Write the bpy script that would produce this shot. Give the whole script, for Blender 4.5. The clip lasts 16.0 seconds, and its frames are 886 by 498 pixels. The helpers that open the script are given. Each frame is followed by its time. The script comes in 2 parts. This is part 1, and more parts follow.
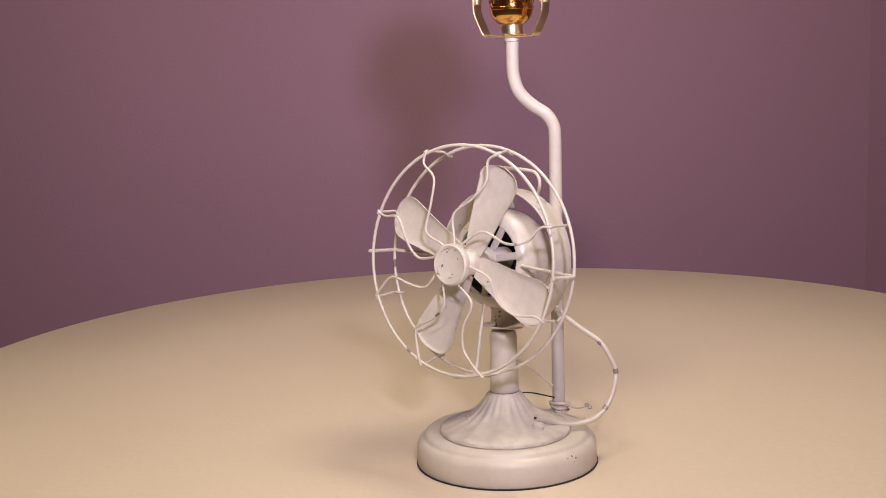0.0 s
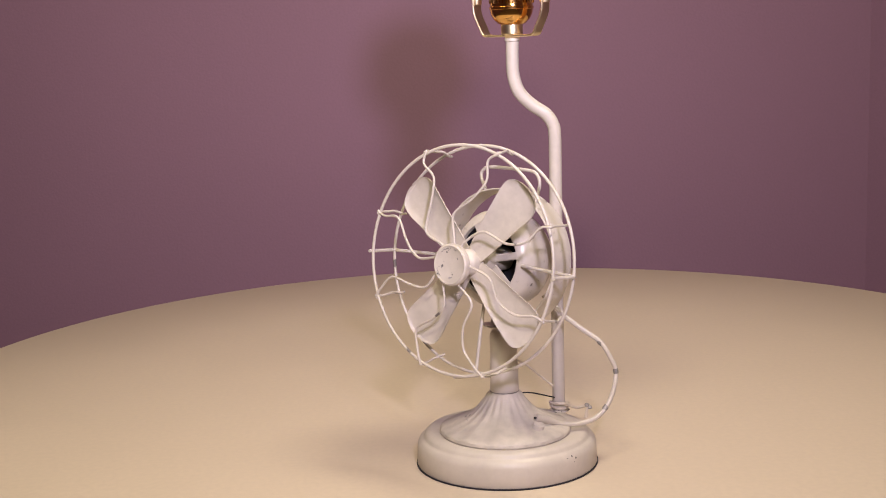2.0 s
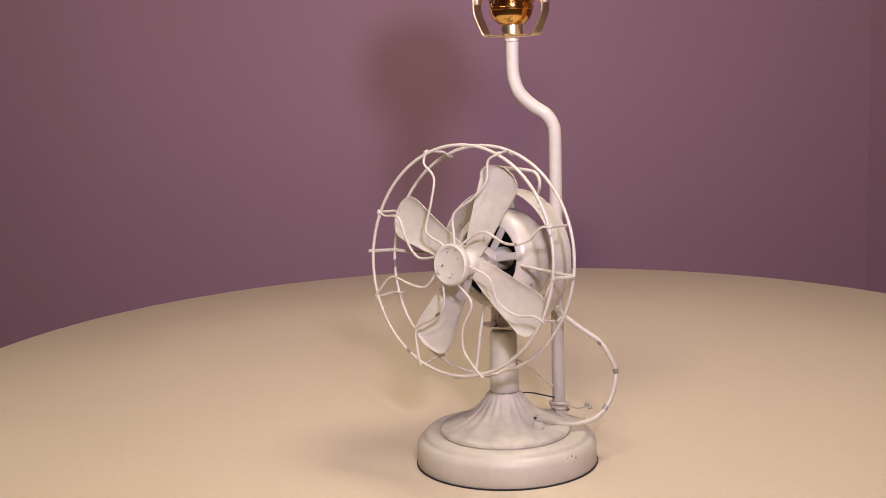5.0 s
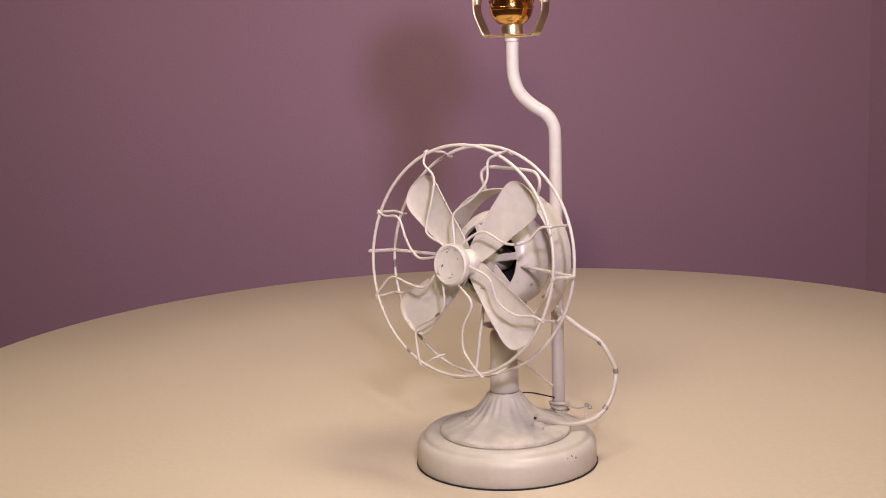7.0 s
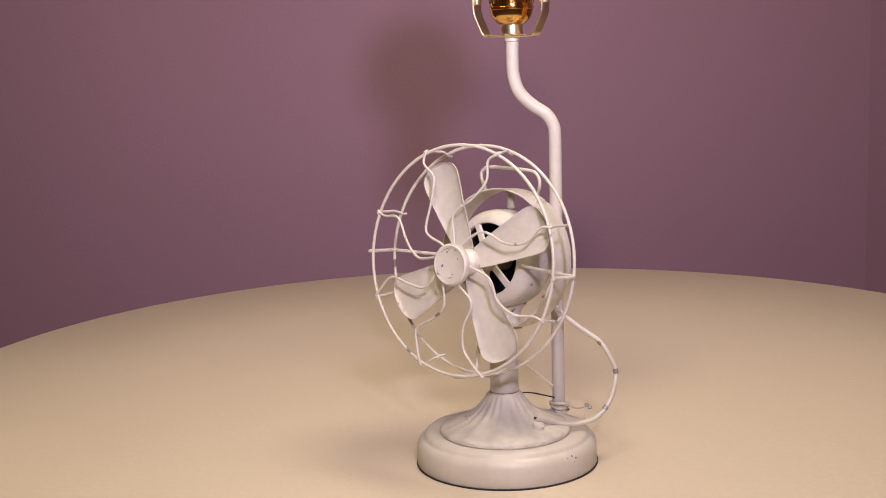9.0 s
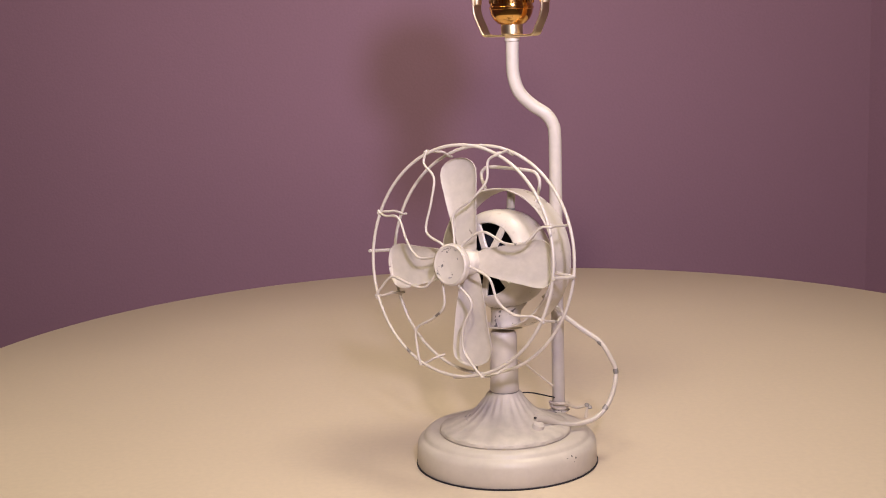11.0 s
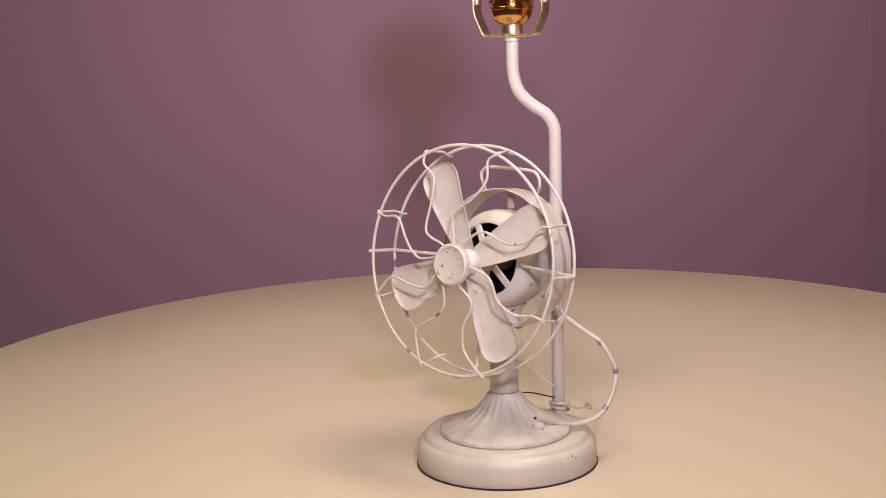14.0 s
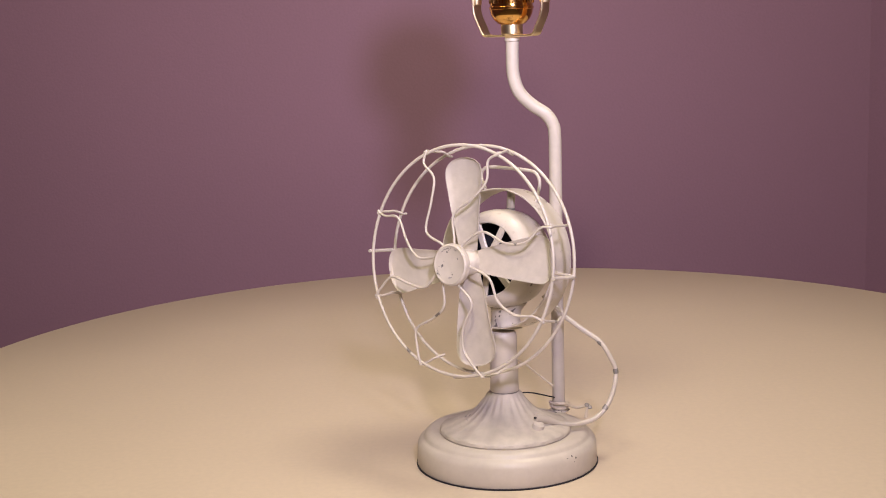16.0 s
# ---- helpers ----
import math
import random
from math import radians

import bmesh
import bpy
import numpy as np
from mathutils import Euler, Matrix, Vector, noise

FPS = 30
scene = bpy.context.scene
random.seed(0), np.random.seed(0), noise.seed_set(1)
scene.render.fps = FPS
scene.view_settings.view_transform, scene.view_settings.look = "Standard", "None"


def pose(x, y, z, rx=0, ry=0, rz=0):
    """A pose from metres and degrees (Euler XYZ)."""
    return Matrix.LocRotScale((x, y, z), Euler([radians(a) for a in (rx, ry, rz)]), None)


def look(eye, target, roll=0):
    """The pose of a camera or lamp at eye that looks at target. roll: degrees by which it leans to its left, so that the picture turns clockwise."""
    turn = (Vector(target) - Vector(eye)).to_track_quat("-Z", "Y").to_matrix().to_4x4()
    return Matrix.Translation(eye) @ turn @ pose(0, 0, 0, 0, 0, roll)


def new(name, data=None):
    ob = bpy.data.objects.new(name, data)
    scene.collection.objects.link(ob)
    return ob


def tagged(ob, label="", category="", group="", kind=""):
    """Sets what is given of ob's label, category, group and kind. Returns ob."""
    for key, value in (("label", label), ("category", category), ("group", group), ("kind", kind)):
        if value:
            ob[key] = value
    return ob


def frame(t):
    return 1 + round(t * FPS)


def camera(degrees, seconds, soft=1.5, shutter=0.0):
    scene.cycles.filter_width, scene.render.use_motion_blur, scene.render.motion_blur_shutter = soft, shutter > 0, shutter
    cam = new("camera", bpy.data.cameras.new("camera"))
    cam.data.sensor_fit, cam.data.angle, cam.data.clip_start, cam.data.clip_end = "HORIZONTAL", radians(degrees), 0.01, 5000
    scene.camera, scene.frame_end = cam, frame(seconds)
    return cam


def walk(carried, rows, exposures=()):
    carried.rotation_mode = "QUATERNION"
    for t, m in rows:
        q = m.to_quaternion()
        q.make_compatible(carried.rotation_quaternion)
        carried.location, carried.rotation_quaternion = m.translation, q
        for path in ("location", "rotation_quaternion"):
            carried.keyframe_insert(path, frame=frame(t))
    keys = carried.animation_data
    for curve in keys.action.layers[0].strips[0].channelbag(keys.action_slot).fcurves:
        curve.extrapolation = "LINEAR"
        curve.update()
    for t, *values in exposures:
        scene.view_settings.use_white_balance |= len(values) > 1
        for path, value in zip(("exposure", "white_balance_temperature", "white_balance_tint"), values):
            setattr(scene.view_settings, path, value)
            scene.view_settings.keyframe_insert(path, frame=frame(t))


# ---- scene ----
# table top height, lamp position on it
TOP = 0.75
LAMP = Vector((0.0462, 1.0652, TOP))

cam = camera(37.05, 16.0, soft=1.0, shutter=0.4)
CAM = pose(0, 0, TOP + 0.3570, 90 - 9.403, 0, 0) @ pose(0, 0, 0, 0, 0, -1.753)
walk(cam, [(0, CAM), (16.0, CAM)])

# ---- world and light ----
world = bpy.data.worlds.new("world")
scene.world = world
world.use_nodes = True
world.node_tree.nodes["Background"].inputs["Color"].default_value = (0.9, 0.85, 0.8, 1)
world.node_tree.nodes["Background"].inputs["Strength"].default_value = 0.02


def lamp(name, at, target, size, watts, colour, spread=180):
    data = bpy.data.lights.new(name, "AREA")
    data.shape, data.size, data.energy, data.color = "DISK", size, watts, colour
    data.spread = radians(spread)
    ob = new(name, data)
    ob.matrix_world = look(at, target)
    return ob


WARM, COOL = (1.0, 0.87, 0.68), (0.80, 0.70, 1.0)
lamp("key_light", (-0.09, -0.30, TOP + 1.06), (-0.14, 1.8, TOP + 0.54), 0.09, 2.5, WARM, 78)
lamp("warm_light", (0.0, -0.37, TOP + 0.75), (-0.12, 2.0, TOP + 0.78), 0.09, 1.45, WARM, 70)
lamp("cool_light", (0.142, 0.10, TOP + 0.60), (0.0, 2.0, TOP + 0.34), 0.07, 2.5, COOL, 78)
lamp("side_light", (0.36, 1.10, TOP + 1.60), (0.02, 1.0, TOP + 0.03), 0.26, 11.5, WARM)
lamp("room_light", (-0.22, 0.40, 2.40), (-0.12, 0.60, 0), 0.45, 6.6, WARM, 110)


# ---- materials ----
def material(name, colour, rough=0.5, metal=0.0, grain=0.05, scale=60.0, bump=0.05, stain=0.08, stain_scale=5.0, coat=0.0,
             chips=None, chip_amount=0.0, chip_scale=90.0):
    """Base colour varied at two scales, with fine relief; optional chips of another colour."""
    m = bpy.data.materials.new(name)
    m.use_nodes = True
    t = m.node_tree
    n, ln = t.nodes, t.links
    b = n["Principled BSDF"]
    b.inputs["Roughness"].default_value, b.inputs["Metallic"].default_value = rough, metal
    b.inputs["Coat Weight"].default_value = coat
    co = n.new("ShaderNodeTexCoord")
    big = n.new("ShaderNodeTexNoise")
    big.inputs["Scale"].default_value, big.inputs["Detail"].default_value = stain_scale, 4
    small = n.new("ShaderNodeTexNoise")
    small.inputs["Scale"].default_value, small.inputs["Detail"].default_value = scale, 5
    for x in (big, small):
        ln.new(co.outputs["Object"], x.inputs["Vector"])

    def shade(src, amount, colour_in):
        r = n.new("ShaderNodeMapRange")
        r.inputs["From Min"].default_value, r.inputs["From Max"].default_value = 0.3, 0.7
        r.inputs["To Min"].default_value, r.inputs["To Max"].default_value = 1 - amount, 1 + amount
        ln.new(src, r.inputs["Value"])
        v = n.new("ShaderNodeVectorMath")
        v.operation = "SCALE"
        ln.new(colour_in, v.inputs[0])
        ln.new(r.outputs[0], v.inputs["Scale"])
        return v.outputs[0]

    c = n.new("ShaderNodeRGB")
    c.outputs[0].default_value = (*colour, 1)
    out = shade(big.outputs["Fac"], stain, c.outputs[0])
    out = shade(small.outputs["Fac"], grain, out)
    if chips:
        spots = n.new("ShaderNodeTexNoise")
        spots.inputs["Scale"].default_value, spots.inputs["Detail"].default_value = chip_scale, 3
        ln.new(co.outputs["Object"], spots.inputs["Vector"])
        cut = n.new("ShaderNodeMapRange")
        lo = 0.78 - chip_amount
        cut.inputs["From Min"].default_value, cut.inputs["From Max"].default_value = lo, lo + 0.03
        ln.new(spots.outputs["Fac"], cut.inputs["Value"])
        mix = n.new("ShaderNodeMix")
        mix.data_type = "RGBA"
        ln.new(cut.outputs[0], mix.inputs["Factor"])
        ln.new(out, mix.inputs["A"])
        mix.inputs["B"].default_value = (*chips, 1)
        out = mix.outputs["Result"]
    ln.new(out, b.inputs["Base Color"])
    rr = n.new("ShaderNodeMapRange")
    rr.inputs["To Min"].default_value, rr.inputs["To Max"].default_value = max(0, rough - 0.08), min(1, rough + 0.08)
    ln.new(small.outputs["Fac"], rr.inputs["Value"])
    ln.new(rr.outputs[0], b.inputs["Roughness"])
    if bump:
        bp = n.new("ShaderNodeBump")
        bp.inputs["Strength"].default_value, bp.inputs["Distance"].default_value = bump, 0.002
        ln.new(small.outputs["Fac"], bp.inputs["Height"])
        ln.new(bp.outputs[0], b.inputs["Normal"])
    return m


CREAM = (0.53, 0.478, 0.41)
PAINT = material("cream_paint", CREAM, 0.38, grain=0.03, scale=160, bump=0.12, stain=0.06, stain_scale=25,
                 chips=(0.16, 0.13, 0.11), chip_amount=0.05, chip_scale=70)
PAINT_MOTOR = material("bright_cream_paint", CREAM, 0.30, grain=0.03, scale=160, bump=0.1, stain=0.07, stain_scale=30,
                       chips=(0.16, 0.13, 0.11), chip_amount=0.08, chip_scale=70)
PAINT_BLADE = material("blade_cream_paint", CREAM, 0.45, grain=0.04, scale=140, bump=0.15, stain=0.07, stain_scale=35,
                       chips=(0.20, 0.16, 0.13), chip_amount=0.07, chip_scale=60)
PAINT_POLE = material("pole_cream_paint", CREAM, 0.42, grain=0.04, scale=160, bump=0.12, stain=0.07, stain_scale=25,
                      chips=(0.16, 0.13, 0.11), chip_amount=0.03, chip_scale=80)
PAINT_FOOT = material("worn_cream_paint", CREAM, 0.5, grain=0.09, scale=120, bump=0.25, stain=0.13, stain_scale=55,
                      chips=(0.12, 0.10, 0.09), chip_amount=0.10, chip_scale=60)
PAINT_WIRE = material("wire_cream_paint", CREAM, 0.42, grain=0.04, scale=200, bump=0.1, stain=0.05, stain_scale=40,
                      chips=(0.14, 0.12, 0.11), chip_amount=0.12, chip_scale=55)
CHIPPED = material("chipped_cap_paint", CREAM, 0.5, grain=0.04, scale=150, bump=0.2, stain=0.1, stain_scale=60,
                   chips=(0.12, 0.11, 0.10), chip_amount=0.14, chip_scale=110)
BARE = material("bare_metal", (0.30, 0.28, 0.26), 0.6, metal=0.6, grain=0.15, scale=250, stain=0.2, stain_scale=120)
BRASS = material("polished_brass", (0.88, 0.52, 0.17), 0.12, metal=1.0, grain=0.02, scale=90, bump=0.02, stain=0.04, stain_scale=30)
BRASS_PALE = material("pale_brass", (0.92, 0.76, 0.50), 0.34, metal=1.0, grain=0.03, scale=90, bump=0.03, stain=0.06, stain_scale=30)
# near-black lining: the shade inside the motor opening is put into this colour
CAVITY_SHADE = material("cavity_shade", (0.006, 0.005, 0.012), 0.95, grain=0.2, scale=90, stain=0.2)
PAINT_NECK = material("scuffed_cream_paint", CREAM, 0.45, grain=0.06, scale=140, bump=0.2, stain=0.15, stain_scale=60,
                      chips=(0.13, 0.11, 0.10), chip_amount=0.19, chip_scale=150)
FELT = material("dark_felt", (0.02, 0.018, 0.022), 0.95, grain=0.2, scale=400, bump=0.3)
CORD = material("cream_cord", (0.62, 0.54, 0.44), 0.55, grain=0.04, scale=200)
GLASS_WHITE = material("frosted_bulb_glass", (0.82, 0.80, 0.76), 0.35, grain=0.01, scale=50)
TABLE = material("beige_laminate", (0.605, 0.51, 0.392), 0.45, grain=0.035, scale=180, bump=0.06, stain=0.035, stain_scale=3)
WALL = material("purple_wall_paint", (0.286, 0.157, 0.220), 0.75, grain=0.03, scale=220, bump=0.18, stain=0.04, stain_scale=1.5)
CEIL = material("white_ceiling_paint", (0.78, 0.76, 0.72), 0.9, grain=0.03, scale=150, bump=0.3)
FLOOR = material("brown_carpet", (0.22, 0.17, 0.13), 0.95, grain=0.2, scale=400, bump=0.5, stain=0.08, stain_scale=3)


# ---- mesh helpers ----
def part(name, bm, mat, parent=None, label="", smooth=True, xf=None):
    """Links a bmesh as one mesh object, under a thing or a part."""
    if xf is not None:
        bmesh.ops.transform(bm, matrix=xf, verts=bm.verts)
    bmesh.ops.recalc_face_normals(bm, faces=bm.faces)
    me = bpy.data.meshes.new(name)
    bm.to_mesh(me)
    bm.free()
    for p in me.polygons:
        p.use_smooth = smooth
    if smooth:
        me.set_sharp_from_angle(angle=radians(40))
    me.materials.append(mat)
    ob = new(name, me)
    ob.parent = parent
    if label:
        tagged(ob, label)
    return ob


def lathe(profile, seg=64, bm=None, wobble=None):
    """Turns (radius, height) pairs round z."""
    bm = bm or bmesh.new()
    rings = []
    for i, (r, z) in enumerate(profile):
        if r < 1e-6:
            rings.append([bm.verts.new((0, 0, z))])
            continue
        ring = []
        for k in range(seg):
            a = 2 * math.pi * k / seg
            rr = r + (wobble(i, a) if wobble else 0)
            ring.append(bm.verts.new((rr * math.cos(a), rr * math.sin(a), z)))
        rings.append(ring)
    for a, b in zip(rings, rings[1:]):
        for k in range(seg):
            j = (k + 1) % seg
            if len(a) == 1 and len(b) == 1:
                continue
            if len(a) == 1:
                bm.faces.new((a[0], b[k], b[j]))
            elif len(b) == 1:
                bm.faces.new((a[k], a[j], b[0]))
            else:
                bm.faces.new((a[k], a[j], b[j], b[k]))
    return bm


def smooth_line(pts, steps=8):
    """A Catmull-Rom curve through the points."""
    pts = [Vector(p) for p in pts]
    q = [2 * pts[0] - pts[1]] + pts + [2 * pts[-1] - pts[-2]]
    out = []
    for i in range(1, len(q) - 2):
        a, b, c, d = q[i - 1:i + 3]
        for k in range(steps):
            t = k / steps
            out.append(0.5 * (2 * b + (c - a) * t + (2 * a - 5 * b + 4 * c - d) * t * t + (3 * b - a - 3 * c + d) * t ** 3))
    return out + [pts[-1]]


def tube(pts, radius, seg=12, closed=False, bm=None):
    """A round bar swept along the points; radius is a number or a function of the share of its way."""
    bm = bm or bmesh.new()
    pts = [Vector(p) for p in pts]
    n = len(pts)
    rings, side = [], None
    for i, p in enumerate(pts):
        if closed:
            way = (pts[(i + 1) % n] - pts[i - 1]).normalized()
        else:
            way = (pts[min(i + 1, n - 1)] - pts[max(i - 1, 0)]).normalized()
        if side is None:
            side = way.orthogonal().normalized()
        side = (side - way * side.dot(way)).normalized()
        up = way.cross(side)
        r = radius(i / (n - 1)) if callable(radius) else radius
        rings.append([bm.verts.new(p + r * (math.cos(2 * math.pi * k / seg) * side + math.sin(2 * math.pi * k / seg) * up)) for k in range(seg)])
    pairs = list(zip(rings, rings[1:]))
    if closed:
        a, b = rings[-1], rings[0]
        best = min(range(seg), key=lambda s: (a[0].co - b[s].co).length)
        pairs.append((a, b[best:] + b[:best]))
    for a, b in pairs:
        for k in range(seg):
            j = (k + 1) % seg
            bm.faces.new((a[k], a[j], b[j], b[k]))
    if not closed:
        bm.faces.new(rings[0][::-1])
        bm.faces.new(rings[-1])
    return bm


def box(x0, x1, y0, y1, z0, z1, bevel=0.0, bm=None):
    bm = bm or bmesh.new()
    made = bmesh.ops.create_cube(bm, size=1)["verts"]
    bmesh.ops.transform(bm, matrix=Matrix.LocRotScale(((x0 + x1) / 2, (y0 + y1) / 2, (z0 + z1) / 2), None, (x1 - x0, y1 - y0, z1 - z0)), verts=made)
    if bevel:
        edges = list({e for v in made for e in v.link_edges})
        bmesh.ops.bevel(bm, geom=edges, offset=bevel, segments=2, affect="EDGES")
    return bm


def ribbon(pts, across, width, thick, bm=None):
    """A flat strap along the points: across gives its width's direction at each point."""
    bm = bm or bmesh.new()
    rings = []
    n = len(pts)
    for i, p in enumerate(pts):
        way = (pts[min(i + 1, n - 1)] - pts[max(i - 1, 0)]).normalized()
        w = across(i / (n - 1)).normalized() if callable(across) else across
        nor = way.cross(w).normalized()
        e = thick * 0.35
        shape = ((-width / 2 + e, -thick / 2), (width / 2 - e, -thick / 2), (width / 2, -thick / 2 + e), (width / 2, thick / 2 - e),
                 (width / 2 - e, thick / 2), (-width / 2 + e, thick / 2), (-width / 2, thick / 2 - e), (-width / 2, -thick / 2 + e))
        rings.append([bm.verts.new(p + w * a + nor * b) for a, b in shape])
    for a, b in zip(rings, rings[1:]):
        for k in range(8):
            j = (k + 1) % 8
            bm.faces.new((a[k], a[j], b[j], b[k]))
    bm.faces.new(rings[0][::-1])
    bm.faces.new(rings[-1])
    return bm


# ---- the room ----
X0, X1, Y0, Y1, H = -2.2, 1.363, -2.6, 2.35, 2.5
# the 45 degree splay is made up, so that the wall past the corner renders brighter
CORNER, SPLAY = 0.763, 0.60
tagged(part("floor", box(X0, X1, Y0, Y1, -0.1, 0), FLOOR, smooth=False), "brown carpeted floor under the table", "floor", kind="structure")
tagged(part("ceiling", box(X0, X1, Y0, Y1, H, H + 0.1), CEIL, smooth=False), "plain white painted ceiling", "ceiling", kind="structure")
tagged(part("wall_north", box(X0 - 0.1, CORNER + 0.04, Y1, Y1 + 0.1, -0.1, H + 0.1), WALL, smooth=False), "smooth dusky purple painted wall behind the table", "wall", kind="structure")
tagged(part("wall_northeast", box(0, SPLAY * math.sqrt(2), 0, 0.1, -0.1, H + 0.1), WALL, smooth=False, xf=pose(CORNER, Y1, 0, 0, 0, -45)), "purple painted wall beside the corner, its slant added to catch light", "wall", kind="structure")
tagged(part("wall_south", box(X0 - 0.1, X1 + 0.1, Y0 - 0.1, Y0, -0.1, H + 0.1), WALL, smooth=False), "plain purple painted wall", "wall", kind="structure")
tagged(part("wall_west", box(X0 - 0.1, X0, Y0, Y1, -0.1, H + 0.1), WALL, smooth=False), "plain purple painted side wall", "wall", kind="structure")
tagged(part("wall_east", box(X1, X1 + 0.1, Y0, Y1 - SPLAY + 0.04, -0.1, H + 0.1), WALL, smooth=False), "plain purple painted wall along the room's side", "wall", kind="structure")


# ---- the table ----
def build_table(x, y, r):
    """A round top on a pedestal."""
    thing = new("round_table")
    thing.location = (x, y, 0)
    tagged(thing, "large round table with a smooth beige laminate top", "table")
    t = 0.028
    part("tabletop", lathe([(0, TOP - t), (r - 0.012, TOP - t), (r - 0.003, TOP - t + 0.003), (r, TOP - t + 0.009), (r, TOP - 0.006),
                            (r - 0.002, TOP - 0.0018), (r - 0.006, TOP), (r * 0.6, TOP), (0, TOP)], 200), TABLE, thing)
    part("pedestal", lathe([(0, 0.045), (0.05, 0.045), (0.045, 0.12), (0.04, 0.6), (0.12, TOP - t), (0, TOP - t)], 40), BARE, thing)
    part("foot_plate", lathe([(0, 0), (0.40, 0), (0.405, 0.006), (0.39, 0.02), (0.08, 0.045), (0, 0.045)], 64), BARE, thing)
    return thing


build_table(0.0639, 1.3344, 0.6314)


# ---- the fan lamp ----
fan_lamp = new("fan_lamp")
fan_lamp.location = LAMP
tagged(fan_lamp, "cream painted metal fan table lamp with caged blades, chipped paint", "table lamp")

# round base with a dark felt underside
BASE_AT = Matrix.Translation((0.0021, -0.0015, 0))
base = part("base", lathe([(0, 0.0011), (0.0744, 0.0011), (0.0750, 0.0019), (0.0744, 0.0165), (0.0738, 0.0190), (0.0725, 0.0212), (0.0709, 0.0224), (0.0695, 0.0230),
                           (0.0687, 0.0240), (0.0681, 0.0256), (0.0669, 0.0270), (0.0647, 0.0281), (0.0622, 0.0285), (0, 0.0285)], 96), PAINT, fan_lamp, xf=BASE_AT)
part("felt_pad", lathe([(0, 0), (0.0752, 0), (0.0757, 0.0004), (0.0756, 0.0011), (0, 0.0011)], 96), FELT, base, "thin dark felt pad under the base", xf=BASE_AT)
for deg, z, w, h in ((42, 0.0196, 0.0007, 0.0013), (45, 0.0178, 0.0009, 0.0010), (43.5, 0.0150, 0.0006, 0.0008), (38, 0.0192, 0.0010, 0.0006)):
    r = 0.0741 if z < 0.0190 else 0.0734
    part("paint_chip", lathe([(0, -0.0004), (1, -0.0003), (0.9, 0.0003), (0, 0.0004)], 9, wobble=lambda i, a: 0.25 * math.sin(3 * a + i)), BARE, base, "dark chip in the paint",
         xf=BASE_AT @ pose(r * math.sin(radians(deg)), -r * math.cos(radians(deg)), z, 90, 0, deg) @ Matrix.Diagonal((w, h, 1, 1)))

BT = 0.0285
FOOT_AT = Vector((0.0009, -0.0090, BT))


def build_foot():
    flute = lambda i, a: (0.0006 * math.cos(a * 22) * (1 if 4 < i < 11 else 0.4 if 3 < i < 13 else 0))
    prof = [(0, 0), (0.0530, 0), (0.0540, 0.0012), (0.0538, 0.0034), (0.0520, 0.0050), (0.0470, 0.0066), (0.0410, 0.0088), (0.0340, 0.0118),
            (0.0275, 0.0156), (0.0226, 0.0198), (0.0188, 0.0242), (0.0158, 0.0285), (0.0140, 0.0312), (0.0128, 0.0326), (0, 0.0326)]
    return part("foot", lathe(prof, 132, wobble=flute), PAINT_FOOT, fan_lamp, "flared fluted foot with rubbed greyish cream paint", xf=Matrix.Translation(FOOT_AT) @ Matrix.Diagonal((1, 1, 1.035, 1)))


foot = build_foot()
part("foot_seam", lathe([(0.0110, 0.0324), (0.0121, 0.0324), (0.0121, 0.0334), (0.0110, 0.0334)], 40), BARE, foot, "dark seam ring", xf=Matrix.Translation(FOOT_AT) @ Matrix.Diagonal((1, 1, 1.035, 1)))
part("stem", lathe([(0, 0.0342), (0.0115, 0.0342), (0.0119, 0.0349), (0.0117, 0.050), (0.0111, 0.066), (0.0112, 0.0790), (0.0108, 0.0825), (0.0092, 0.0848), (0, 0.0855)], 40),
     PAINT, fan_lamp, xf=Matrix.Translation(FOOT_AT))

# the head's own frame: x to its right, y up, z along the shaft to the front
YAW, TILT, CANT = radians(40.1), radians(6.65), 0.8
AXIS = Vector((-math.sin(YAW) * math.cos(TILT), -math.cos(YAW) * math.cos(TILT), math.sin(TILT)))
RIGHT = Vector((0, 0, 1)).cross(AXIS).normalized()
UP = AXIS.cross(RIGHT)
HEAD = Matrix.Translation(Vector((0.0047, -0.005, 0.1723))) @ Matrix((RIGHT, UP, AXIS)).transposed().to_4x4() @ pose(0, 0, 0, 0, 0, CANT)


def polar(r, deg, s):
    a = radians(deg)
    return Vector((r * math.cos(a), r * math.sin(a), s))


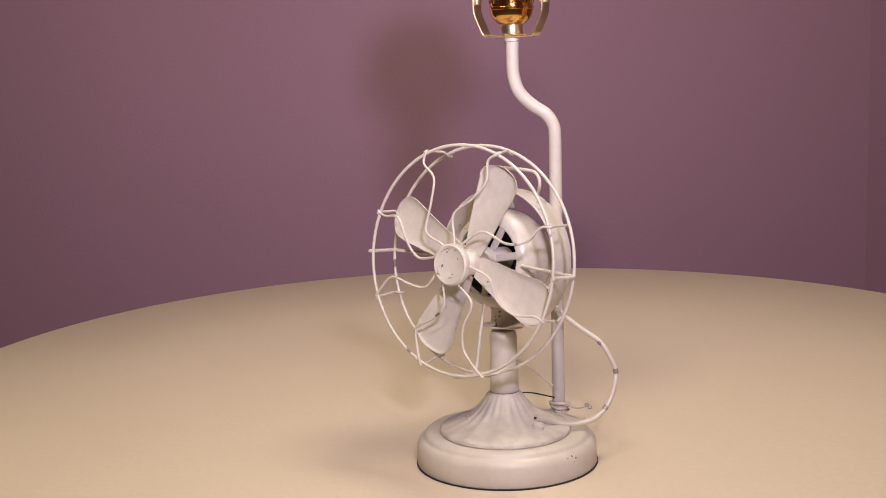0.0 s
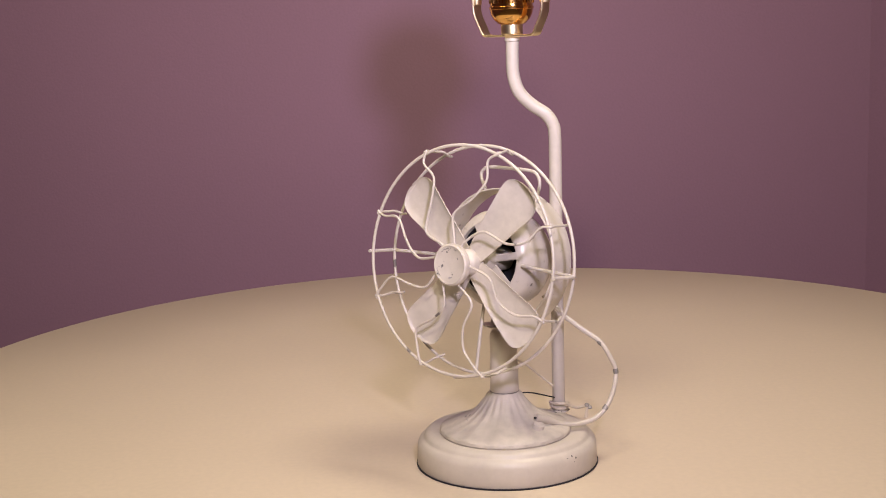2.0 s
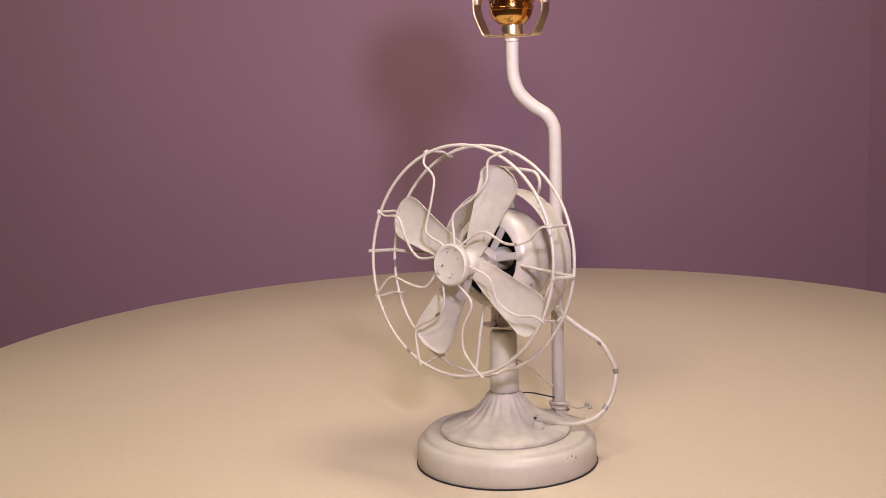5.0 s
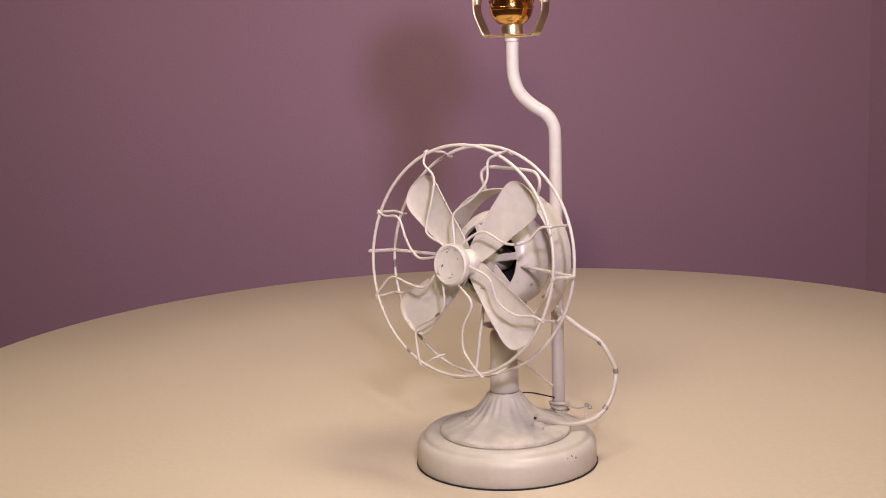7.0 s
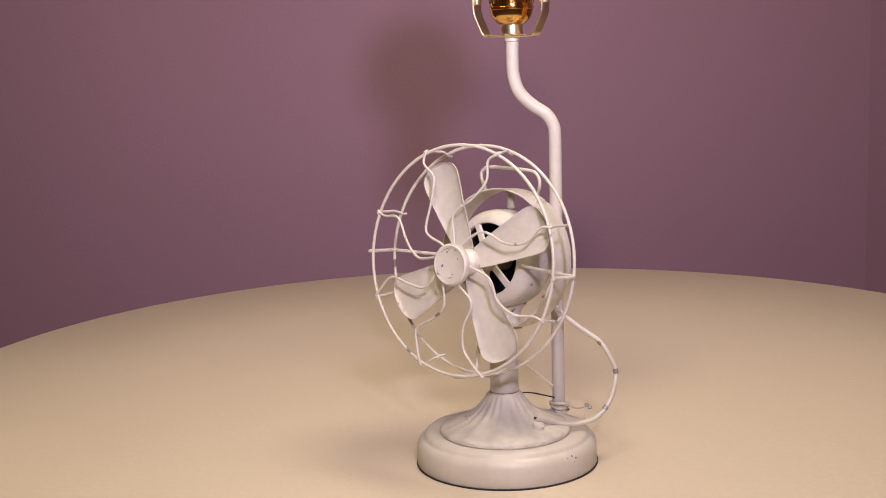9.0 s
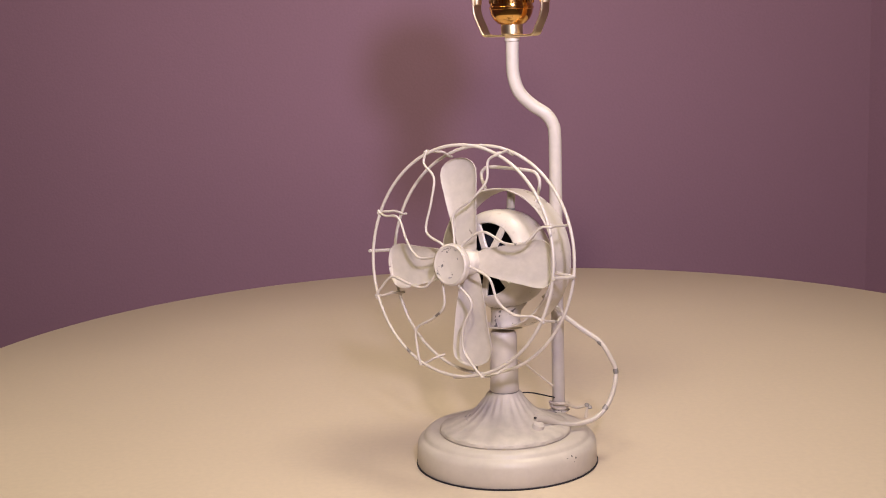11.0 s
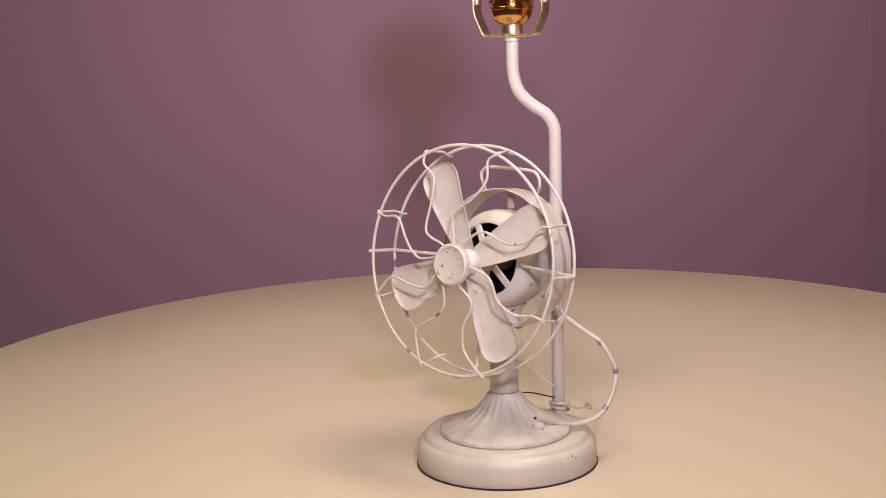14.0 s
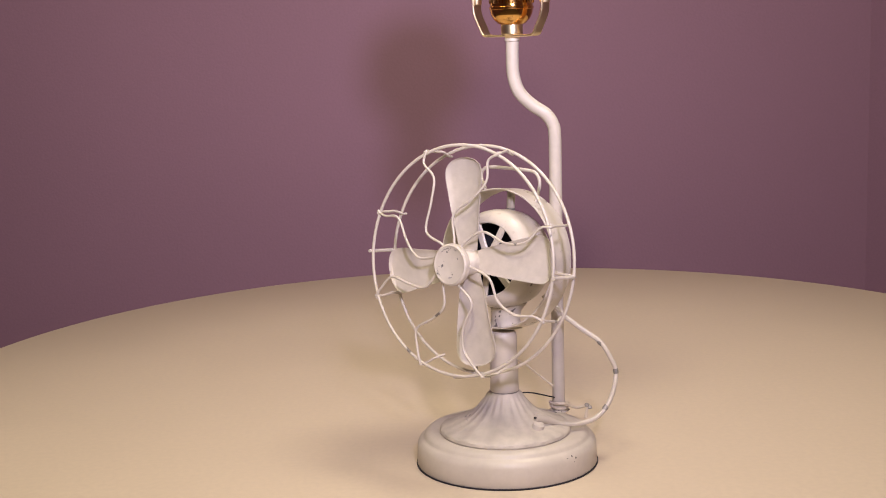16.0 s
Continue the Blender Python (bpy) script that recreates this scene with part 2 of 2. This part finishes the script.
def build_motor():
    body = part("motor_housing", lathe([(0, -0.030), (0.012, -0.0298), (0.024, -0.026), (0.033, -0.019), (0.0385, -0.009), (0.0400, 0.000), (0.0400, 0.010),
                                        (0.0392, 0.0165), (0.0368, 0.0215), (0.0335, 0.0245), (0.0300, 0.0256), (0.0292, 0.0252), (0.0290, 0.0215), (0.0300, 0.0205), (0.0300, -0.006), (0, -0.006)], 72),
                PAINT_MOTOR, fan_lamp, "rounded cream motor housing", xf=HEAD)
    # lines the hollow housing with painted shade
    part("cavity", lathe([(0, -0.0057), (0.0294, -0.0057), (0.0296, 0.0200), (0.0286, 0.0205), (0.0280, 0.0010), (0, 0.0005)], 48), CAVITY_SHADE, body, "opening behind the spokes, its shade painted near-black", xf=HEAD)
    for k in range(7):
        d = 9.5 + 360 / 7 * k
        part("spoke", ribbon([polar(0.007, d, 0.0238), polar(0.0298, d, 0.0242)], polar(1, d + 90, 0), 0.0060, 0.0024), PAINT, body, xf=HEAD)
    part("bearing_boss", lathe([(0, 0.0020), (0.0095, 0.0020), (0.0095, 0.0250), (0.0085, 0.0262), (0.0055, 0.0300), (0, 0.0300)], 32), PAINT, body, xf=HEAD)
    part("neck", lathe([(0, -0.0570), (0.0135, -0.0570), (0.0140, -0.0562), (0.0125, -0.0545), (0.0118, -0.0500), (0.0125, -0.0420), (0.0170, -0.0360), (0, -0.0300)], 36),
         PAINT_NECK, body, "scuffed mounting neck", xf=HEAD @ pose(0, 0, -0.003, -90))
    return body


build_motor()


def build_hoop():
    pts = [polar(0.0562, d, 0.0015) for d in range(-105, 203, 4)]
    hoop = part("hoop", ribbon(pts, Vector((0, 0, 1)), 0.025, 0.0014), PAINT_MOTOR, fan_lamp, "flat strap hoop round the motor", xf=HEAD)
    part("post", lathe([(0, 0.041), (0.0030, 0.041), (0.0034, 0.0415), (0.0034, 0.0560), (0, 0.0560)], 16), PAINT, hoop, xf=HEAD @ pose(0, 0, -0.004, -90))
    part("post_seat", lathe([(0, 0.0380), (0.0037, 0.0380), (0.0037, 0.0408), (0, 0.0412)], 16), BARE, hoop, "dark worn screw seat", xf=HEAD @ pose(0, 0, -0.004, -90))
    return hoop


build_hoop()
HS = 0.005
part("carry_handle", tube(smooth_line([(-0.0185, 0.0525, HS), (-0.0205, 0.0575, HS), (-0.0242, 0.0650, HS), (-0.0232, 0.0705, HS), (-0.0160, 0.0735, HS), (0.005, 0.0730, HS),
                                       (0.0262, 0.0715, HS), (0.0325, 0.0675, HS), (0.0345, 0.0618, HS), (0.0335, 0.0550, HS), (0.0310, 0.0465, HS)]), 0.0014, 10),
     PAINT_WIRE, fan_lamp, "thin bent wire carry handle", xf=HEAD)

# ---- wire guard ----
RF, SF, RR, SR, SH = 0.0901, 0.0613, 0.0904, 0.0345, 0.0690
WIRE = 0.00114


def build_guard():
    cap = part("guard", lathe([(0, SH - 0.003), (0.0150, SH - 0.003), (0.0163, SH - 0.002), (0.0166, SH), (0.0163, SH + 0.0025), (0.0150, SH + 0.0036), (0.0138, SH + 0.0032),
                               (0.0130, SH + 0.0028), (0, SH + 0.0030)], 56), CHIPPED, fan_lamp, "round cream cap with chipped paint at the guard's centre", xf=HEAD @ Matrix.Translation((0, -0.0027, 0)))
    at_cap = HEAD @ Matrix.Translation((0, -0.0027, SH + 0.0033))
    for r, a0, a1, w in ((0.0128, 96, 132, 0.0007), (0.0129, 196, 226, 0.0006), (0.0127, 60, 72, 0.0006), (0.0100, 268, 284, 0.0013), (0.0080, 188, 200, 0.0008), (0.0092, 30, 38, 0.0009)):
        n = 6
        part("paint_chip", ribbon([polar(r + 0.0003 * math.sin(i * 2.1), a0 + (a1 - a0) * i / n, -0.0002) for i in range(n + 1)], Vector((0.6, 0.8, 0)) if r < 0.012 else Vector((0, 1, 0)), w, 0.0003),
             BARE, cap, "dark chip in the paint", xf=at_cap)
    part("front_ring", tube([polar(RF, d, SF) for d in range(0, 360, 4)], WIRE * 1.15, 10, True), PAINT_WIRE, cap, xf=HEAD)
    part("rear_ring", tube([polar(RR, d, SR) for d in range(0, 360, 4)], WIRE * 1.15, 10, True), PAINT_WIRE, cap, xf=HEAD)
    # each hand-bent wire: where it ends on the ring, then its sideways swing (mm) on the way out, and where its tail meets the rear ring
    for end, swings, tail in ((20.0, (11.5, 14.0, -0.7, -5.0, 1.5), 20.9), (66.5, (7.5, 17.0, 6.0, 0.4, 6.6), 72.2), (113.3, (7.0, 19.6, 7.0, -1.8, 4.6), 113.1),
                              (158.0, (5.0, 14.0, 8.0, -5.0, 0.0), 158.2), (202.3, (2.5, 10.2, 2.5, -8.7, -4.5), 201.9), (247.5, (-4.0, 5.5, -1.0, -13.5, -6.2), 245.7),
                              (287.5, (-0.4, 8.3, -5.0, -10.6, -5.0), 287.6), (334.7, (4.5, 5.0, -6.5, -8.0, -0.6), 333.9)):
        path = []
        for u, w in zip((0.14, 0.20, 0.40, 0.56, 0.75, 0.91, 1.0), (swings[0] * 0.62,) + swings + (0.0,)):
            s = SH - 0.001 + (SF + WIRE * 1.6 - SH) * (u ** 1.4)
            r = (RF + WIRE) * u
            path.append(polar(r, end + math.degrees(w * 0.001 / r), s))
        path += [polar(RF + 0.0020, end - 0.2, SF + 0.0002), polar(RF + 0.0016, end * 0.8 + tail * 0.2, SF - 0.0045)]
        part("guard_wire", tube(smooth_line(path, 6), WIRE * 0.92, 9), PAINT_WIRE, cap, xf=HEAD)
        swap = (tail - end) / 2
        cross = smooth_line([polar(RF + 0.0012, end + 1.2, SF + 0.0010), polar(RF + 0.0021, end + 0.4, SF - 0.002), polar(RF + 0.0016, end + swap, SF - 0.012), polar(RR + 0.0008, tail - 0.4, SR + 0.007),
                             polar(RR - 0.0018, tail + 0.4, SR + 0.0005), polar(RR - 0.0024, tail + 0.2, SR - 0.0035)], 5)
        part("cross_wire", tube(cross, WIRE * 0.92, 9), PAINT_WIRE, cap, xf=HEAD)
    for end, stub in ((179, 0.0025), (356, 0.0025), (270, 0.0)):
        pts = smooth_line([polar(0.036, end, SR - 0.008), polar(0.060, end, SR - 0.004), polar(RR - 0.004, end, SR - 0.0008), polar(RR + 0.0016, end, SR + 0.003),
                           polar(RF + 0.0016, end, SF - 0.004), polar(RF + 0.0008 + stub * 0.5, end, SF + stub)], 5)
        part("guard_arm", tube(pts, WIRE * 1.25, 9), PAINT_WIRE, cap, xf=HEAD)
    return cap


build_guard()

# ---- turning blades ----
SB = 0.0474


def blade_mesh(deg):
    """One paddle blade, dished and twisted, with a little thickness."""
    bm = bmesh.new()
    nu, nv = 34, 12
    r0, r1 = 0.009, 0.0822
    top, low = [], []
    for i in range(nu + 1):
        u = math.sin(i / nu * math.pi / 2)
        r = r0 + (r1 - r0) * u
        half = float(np.interp(r, (0.009, 0.020, 0.035, 0.048, 0.065, 0.078), (0.0085, 0.0108, 0.0134, 0.0154, 0.0182, 0.0187)))
        if u > 0.80:
            half *= math.sqrt(max(0.0, 1 - ((u - 0.80) / 0.20) ** 2.6)) * 0.97 + 0.03
        pitch = radians(4 - 2 * u)
        rt, rl = [], []
        for j in range(nv + 1):
            v = -1 + 2 * j / nv
            c = half * v
            dish = (0.0022 * (v * v - 0.5) + (0.0012 if abs(v) > 0.9 or u > 0.985 else 0)) * min(1, u * 2)
            x = c * math.cos(pitch)
            z = c * math.sin(pitch) + dish
            p = Matrix.Rotation(radians(deg), 3, "Z") @ Vector((x + 0.0015 * u, r, z))
            nrm = Matrix.Rotation(radians(deg), 3, "Z") @ Vector((-math.sin(pitch), 0, math.cos(pitch)))
            rt.append(bm.verts.new(p + nrm * 0.0006))
            rl.append(bm.verts.new(p - nrm * 0.0006))
        top.append(rt)
        low.append(rl)
    for i in range(nu):
        for j in range(nv):
            bm.faces.new((top[i][j], top[i][j + 1], top[i + 1][j + 1], top[i + 1][j]))
            bm.faces.new((low[i][j], low[i + 1][j], low[i + 1][j + 1], low[i][j + 1]))
    rim = [(i, 0) for i in range(nu + 1)] + [(nu, j) for j in range(1, nv + 1)] + [(i, nv) for i in range(nu - 1, -1, -1)] + [(0, j) for j in range(nv - 1, 0, -1)]
    for a, b in zip(rim, rim[1:] + rim[:1]):
        bm.faces.new((top[a[0]][a[1]], low[a[0]][a[1]], low[b[0]][b[1]], top[b[0]][b[1]]))
    return bm


rotor = part("rotor", lathe([(0, -0.016), (0.0030, -0.016), (0.0030, -0.006), (0.0090, -0.005), (0.0105, -0.004), (0.0105, 0.004), (0.0090, 0.006), (0.0050, 0.009), (0, 0.0095)], 32),
             PAINT, fan_lamp, "turning blade hub on its shaft")
for k in range(4):
    part("blade", blade_mesh(90 * k + (1.2, -0.8, -2.5, 3)[k]), PAINT_BLADE, rotor, "dished cream metal blade")

# ---- lamp pole, socket and cords ----
POLE = [(0.0504, 0.0433, 0.0285), (0.0500, 0.0433, 0.0420), (0.0501, 0.0433, 0.1416), (0.0505, 0.0433, 0.2479), (0.0504, 0.0433, 0.2669), (0.0492, 0.0433, 0.2755),
        (0.0436, 0.0433, 0.2847), (0.0315, 0.0433, 0.2934), (0.0213, 0.0433, 0.3041), (0.0169, 0.0433, 0.3173), (0.0162, 0.0433, 0.3313), (0.0164, 0.0433, 0.3466)]
pole = part("pole", tube(smooth_line(POLE, 8), 0.0054, 20), PAINT_POLE, fan_lamp, "bent cream painted lamp pole")
part("pole_nut", lathe([(0, 0), (0.0088, 0), (0.0092, 0.0006), (0.0088, 0.0012), (0.0064, 0.0014), (0.0064, 0.0030), (0, 0.0030)], 6), PAINT_NECK, pole, "scraped hexagonal nut and washer",
     xf=Matrix.Translation(POLE[0]))
for z, r, lean in ((0.0048, 0.0074, 9), (0.0072, 0.0080, -7)):
    part("cord_loop", tube([(r * math.cos(radians(d)), r * math.sin(radians(d)), 0) for d in range(0, 360, 15)], 0.0012, 8, True), CORD, pole, "cream cord wound round the pole's foot",
         xf=Matrix.Translation(POLE[0]) @ pose(0, 0, z, lean, 4, 0))


def build_socket():
    at = Matrix.Translation(POLE[-1])
    cup = part("socket", lathe([(0, 0.0130), (0.0088, 0.0130), (0.0112, 0.0138), (0.0150, 0.0175), (0.0172, 0.0220), (0.0178, 0.0255), (0.0184, 0.0258), (0.0184, 0.0276), (0.0178, 0.0280),
                                (0.0176, 0.0300), (0.0176, 0.0590), (0.0184, 0.0598), (0.0184, 0.0610), (0.0160, 0.0610), (0.0160, 0.033), (0, 0.033)], 56),
               BRASS, fan_lamp, "polished brass lamp socket", xf=at)
    part("knurled_band", lathe([(0.0170, 0.0302), (0.0180, 0.0306), (0.0180, 0.0336), (0.0170, 0.0340)], 144, wobble=lambda i, a: 0.0007 * math.copysign(1, math.cos(a * 36)) if 0 < i < 3 else 0),
         BRASS, cup, "knurled brass band", xf=at)
    part("collar", lathe([(0, 0.0024), (0.0060, 0.0024), (0.0066, 0.0030), (0.0090, 0.0058), (0.0090, 0.0130), (0, 0.0130)], 28), BRASS_PALE, cup, "pale brass collar", xf=at)
    part("lip", lathe([(0, -0.0008), (0.0056, -0.0008), (0.0063, 0.0), (0.0063, 0.0018), (0.0058, 0.0024), (0, 0.0024)], 28), PAINT_WIRE, cup, "pale painted lip", xf=at)
    arm = smooth_line([(-0.0345, 0, 0.0480), (-0.0347, 0, 0.0320), (-0.0340, 0, 0.0225), (-0.0285, 0, 0.0110), (-0.0255, 0, 0.0055), (-0.0215, 0, 0.0042), (-0.008, 0, 0.0040), (0.008, 0, 0.0040),
                       (0.0215, 0, 0.0042), (0.0255, 0, 0.0055), (0.0285, 0, 0.0110), (0.0340, 0, 0.0225), (0.0347, 0, 0.0320), (0.0345, 0, 0.0480)], 5)
    turned = at @ pose(-0.0010, 0, 0, 0, 0, -34) @ Matrix.Diagonal((0.945, 1, 1, 1))
    part("harp_saddle", ribbon(arm, Vector((0, 1, 0)), 0.0130, 0.0018), BRASS_PALE, cup, "bent pale brass harp saddle", xf=turned)
    for s in (-1, 1):
        part("ferrule", lathe([(0, 0.030), (0.0042, 0.030), (0.0046, 0.032), (0.0046, 0.054), (0.0040, 0.055), (0, 0.055)], 20), BRASS_PALE, cup, xf=turned @ Matrix.Translation((0.0345 * s, 0, 0)))
    part("bulb", lathe([(0, 0.040), (0.0130, 0.040), (0.0140, 0.058), (0.0190, 0.066), (0.0320, 0.078), (0.0410, 0.094), (0.0440, 0.112), (0.0410, 0.130), (0.0310, 0.146), (0.0160, 0.154), (0, 0.156)], 40),
         GLASS_WHITE, cup, "frosted white globe bulb", xf=at)
    return cup


build_socket()


def build_conduit():
    pts = smooth_line([(0.0367, 0.0240, 0.1348), (0.0474, 0.0200, 0.1244), (0.0537, 0.0120, 0.1187), (0.0666, 0.0040, 0.1094), (0.0812, 0.0000, 0.0990), (0.0895, 0.0000, 0.0857), (0.0941, 0.0000, 0.0735),
                       (0.0913, -0.0040, 0.0584), (0.0843, -0.0080, 0.0446), (0.0735, -0.0120, 0.0365), (0.0590, -0.0160, 0.0340), (0.0445, -0.0220, 0.0368), (0.0324, -0.0300, 0.0432), (0.0243, -0.0360, 0.0462)], 6)
    c = part("conduit", tube(pts, lambda u: 0.0021 if u < 0.86 else 0.0021 + 0.0015 * math.sin((u - 0.86) / 0.14 * math.pi * 0.8), 12), PAINT, fan_lamp, "bent cream tube looping from motor to foot")
    # solid plug in the near-black felt colour, in place of the hole's shade
    part("mouth", tube([(0.0246, -0.0357, 0.0461), (0.0236, -0.0368, 0.0464)], 0.0011, 10), FELT, c, "dark plug painting the shade in the tube's end")
    for p, q in (((0.0797, 0.0003, 0.1003), (0.0829, 0.0, 0.0966)), ((0.0937, 0.0, 0.0758), (0.0941, -0.0004, 0.0717)), ((0.0856, -0.0072, 0.0466), (0.0828, -0.0086, 0.0430))):
        part("joint", tube([p, Vector(p).lerp(Vector(q), 0.5), q], lambda u: 0.0021 + 0.0003 * math.sin(u * math.pi), 12), BARE, c, "scraped grey joint")
    return c


build_conduit()
part("boss", lathe([(0, 0), (0.0062, 0), (0.0062, 0.001), (0.0052, 0.002), (0.0050, 0.009), (0.0043, 0.0105), (0, 0.0108)], 24), PAINT_FOOT, fan_lamp, "small round screw boss on the foot",
     xf=Matrix.Translation((0.0239, -0.0350, BT + 0.0043)) @ pose(0, 0, 0, 22, 16, 0))
part("lead_wire", tube(smooth_line([(0.0062, 0.004, 0.0879), (0.0210, 0.030, 0.0740), (0.0345, 0.032, 0.0622), (0.0446, 0.034, 0.0532)]), 0.0009, 8), CORD, fan_lamp, "thin cream lead")
part("dark_lead", tube(smooth_line([(0.0072, 0.004, 0.0548), (0.0229, 0.030, 0.0491), (0.0420, 0.036, 0.0433), (0.0460, 0.0390, 0.0413)]), 0.0006, 8), FELT, fan_lamp, "thin dark lead")
cord_end = part("cord_end", tube(smooth_line([(0.0560, 0.0370, 0.0365), (0.0575, 0.0290, 0.0370), (0.0638, 0.0200, 0.0374), (0.0700, 0.0165, 0.0398), (0.0716, 0.0160, 0.0380), (0.0708, 0.0160, 0.0330), (0.0704, 0.0160, 0.0292)]), 0.0013, 8),
                CORD, fan_lamp, "frayed cream cord on the base")
part("frayed_tip", tube(smooth_line([(0.0700, 0.0162, 0.0396), (0.0722, 0.0160, 0.0408), (0.0736, 0.0158, 0.0396), (0.0739, 0.0158, 0.0374)]), lambda u: 0.0014 + 0.0006 * math.sin(u * 9), 8), BARE, cord_end, "dark frayed cord tip")


# ---- what turns ----
def motions():
    rows = []
    # the fan slows and quickens by a degree or two
    lag_t = (0, 1, 1.5, 2.5, 3.5, 6.5, 8, 9, 11.5, 12.5, 13, 13.5, 14, 14.5, 15.5, 16)
    lag = (1.5, -2, -2.5, 0.8, 1, 3, -1.5, 1, 3, 5.5, 5, 2, 0.5, -3, -0.5, 0)
    for i in range(33):
        t = i * 0.5
        spin = 23.5 + 54.3 * t + float(np.interp(t, lag_t, lag))
        rows.append((t, HEAD @ pose(0, -0.0014, SB, 2.2, 0.8, 0) @ pose(0, 0, 0, 0, 0, -spin)))
    walk(rotor, rows)


motions()
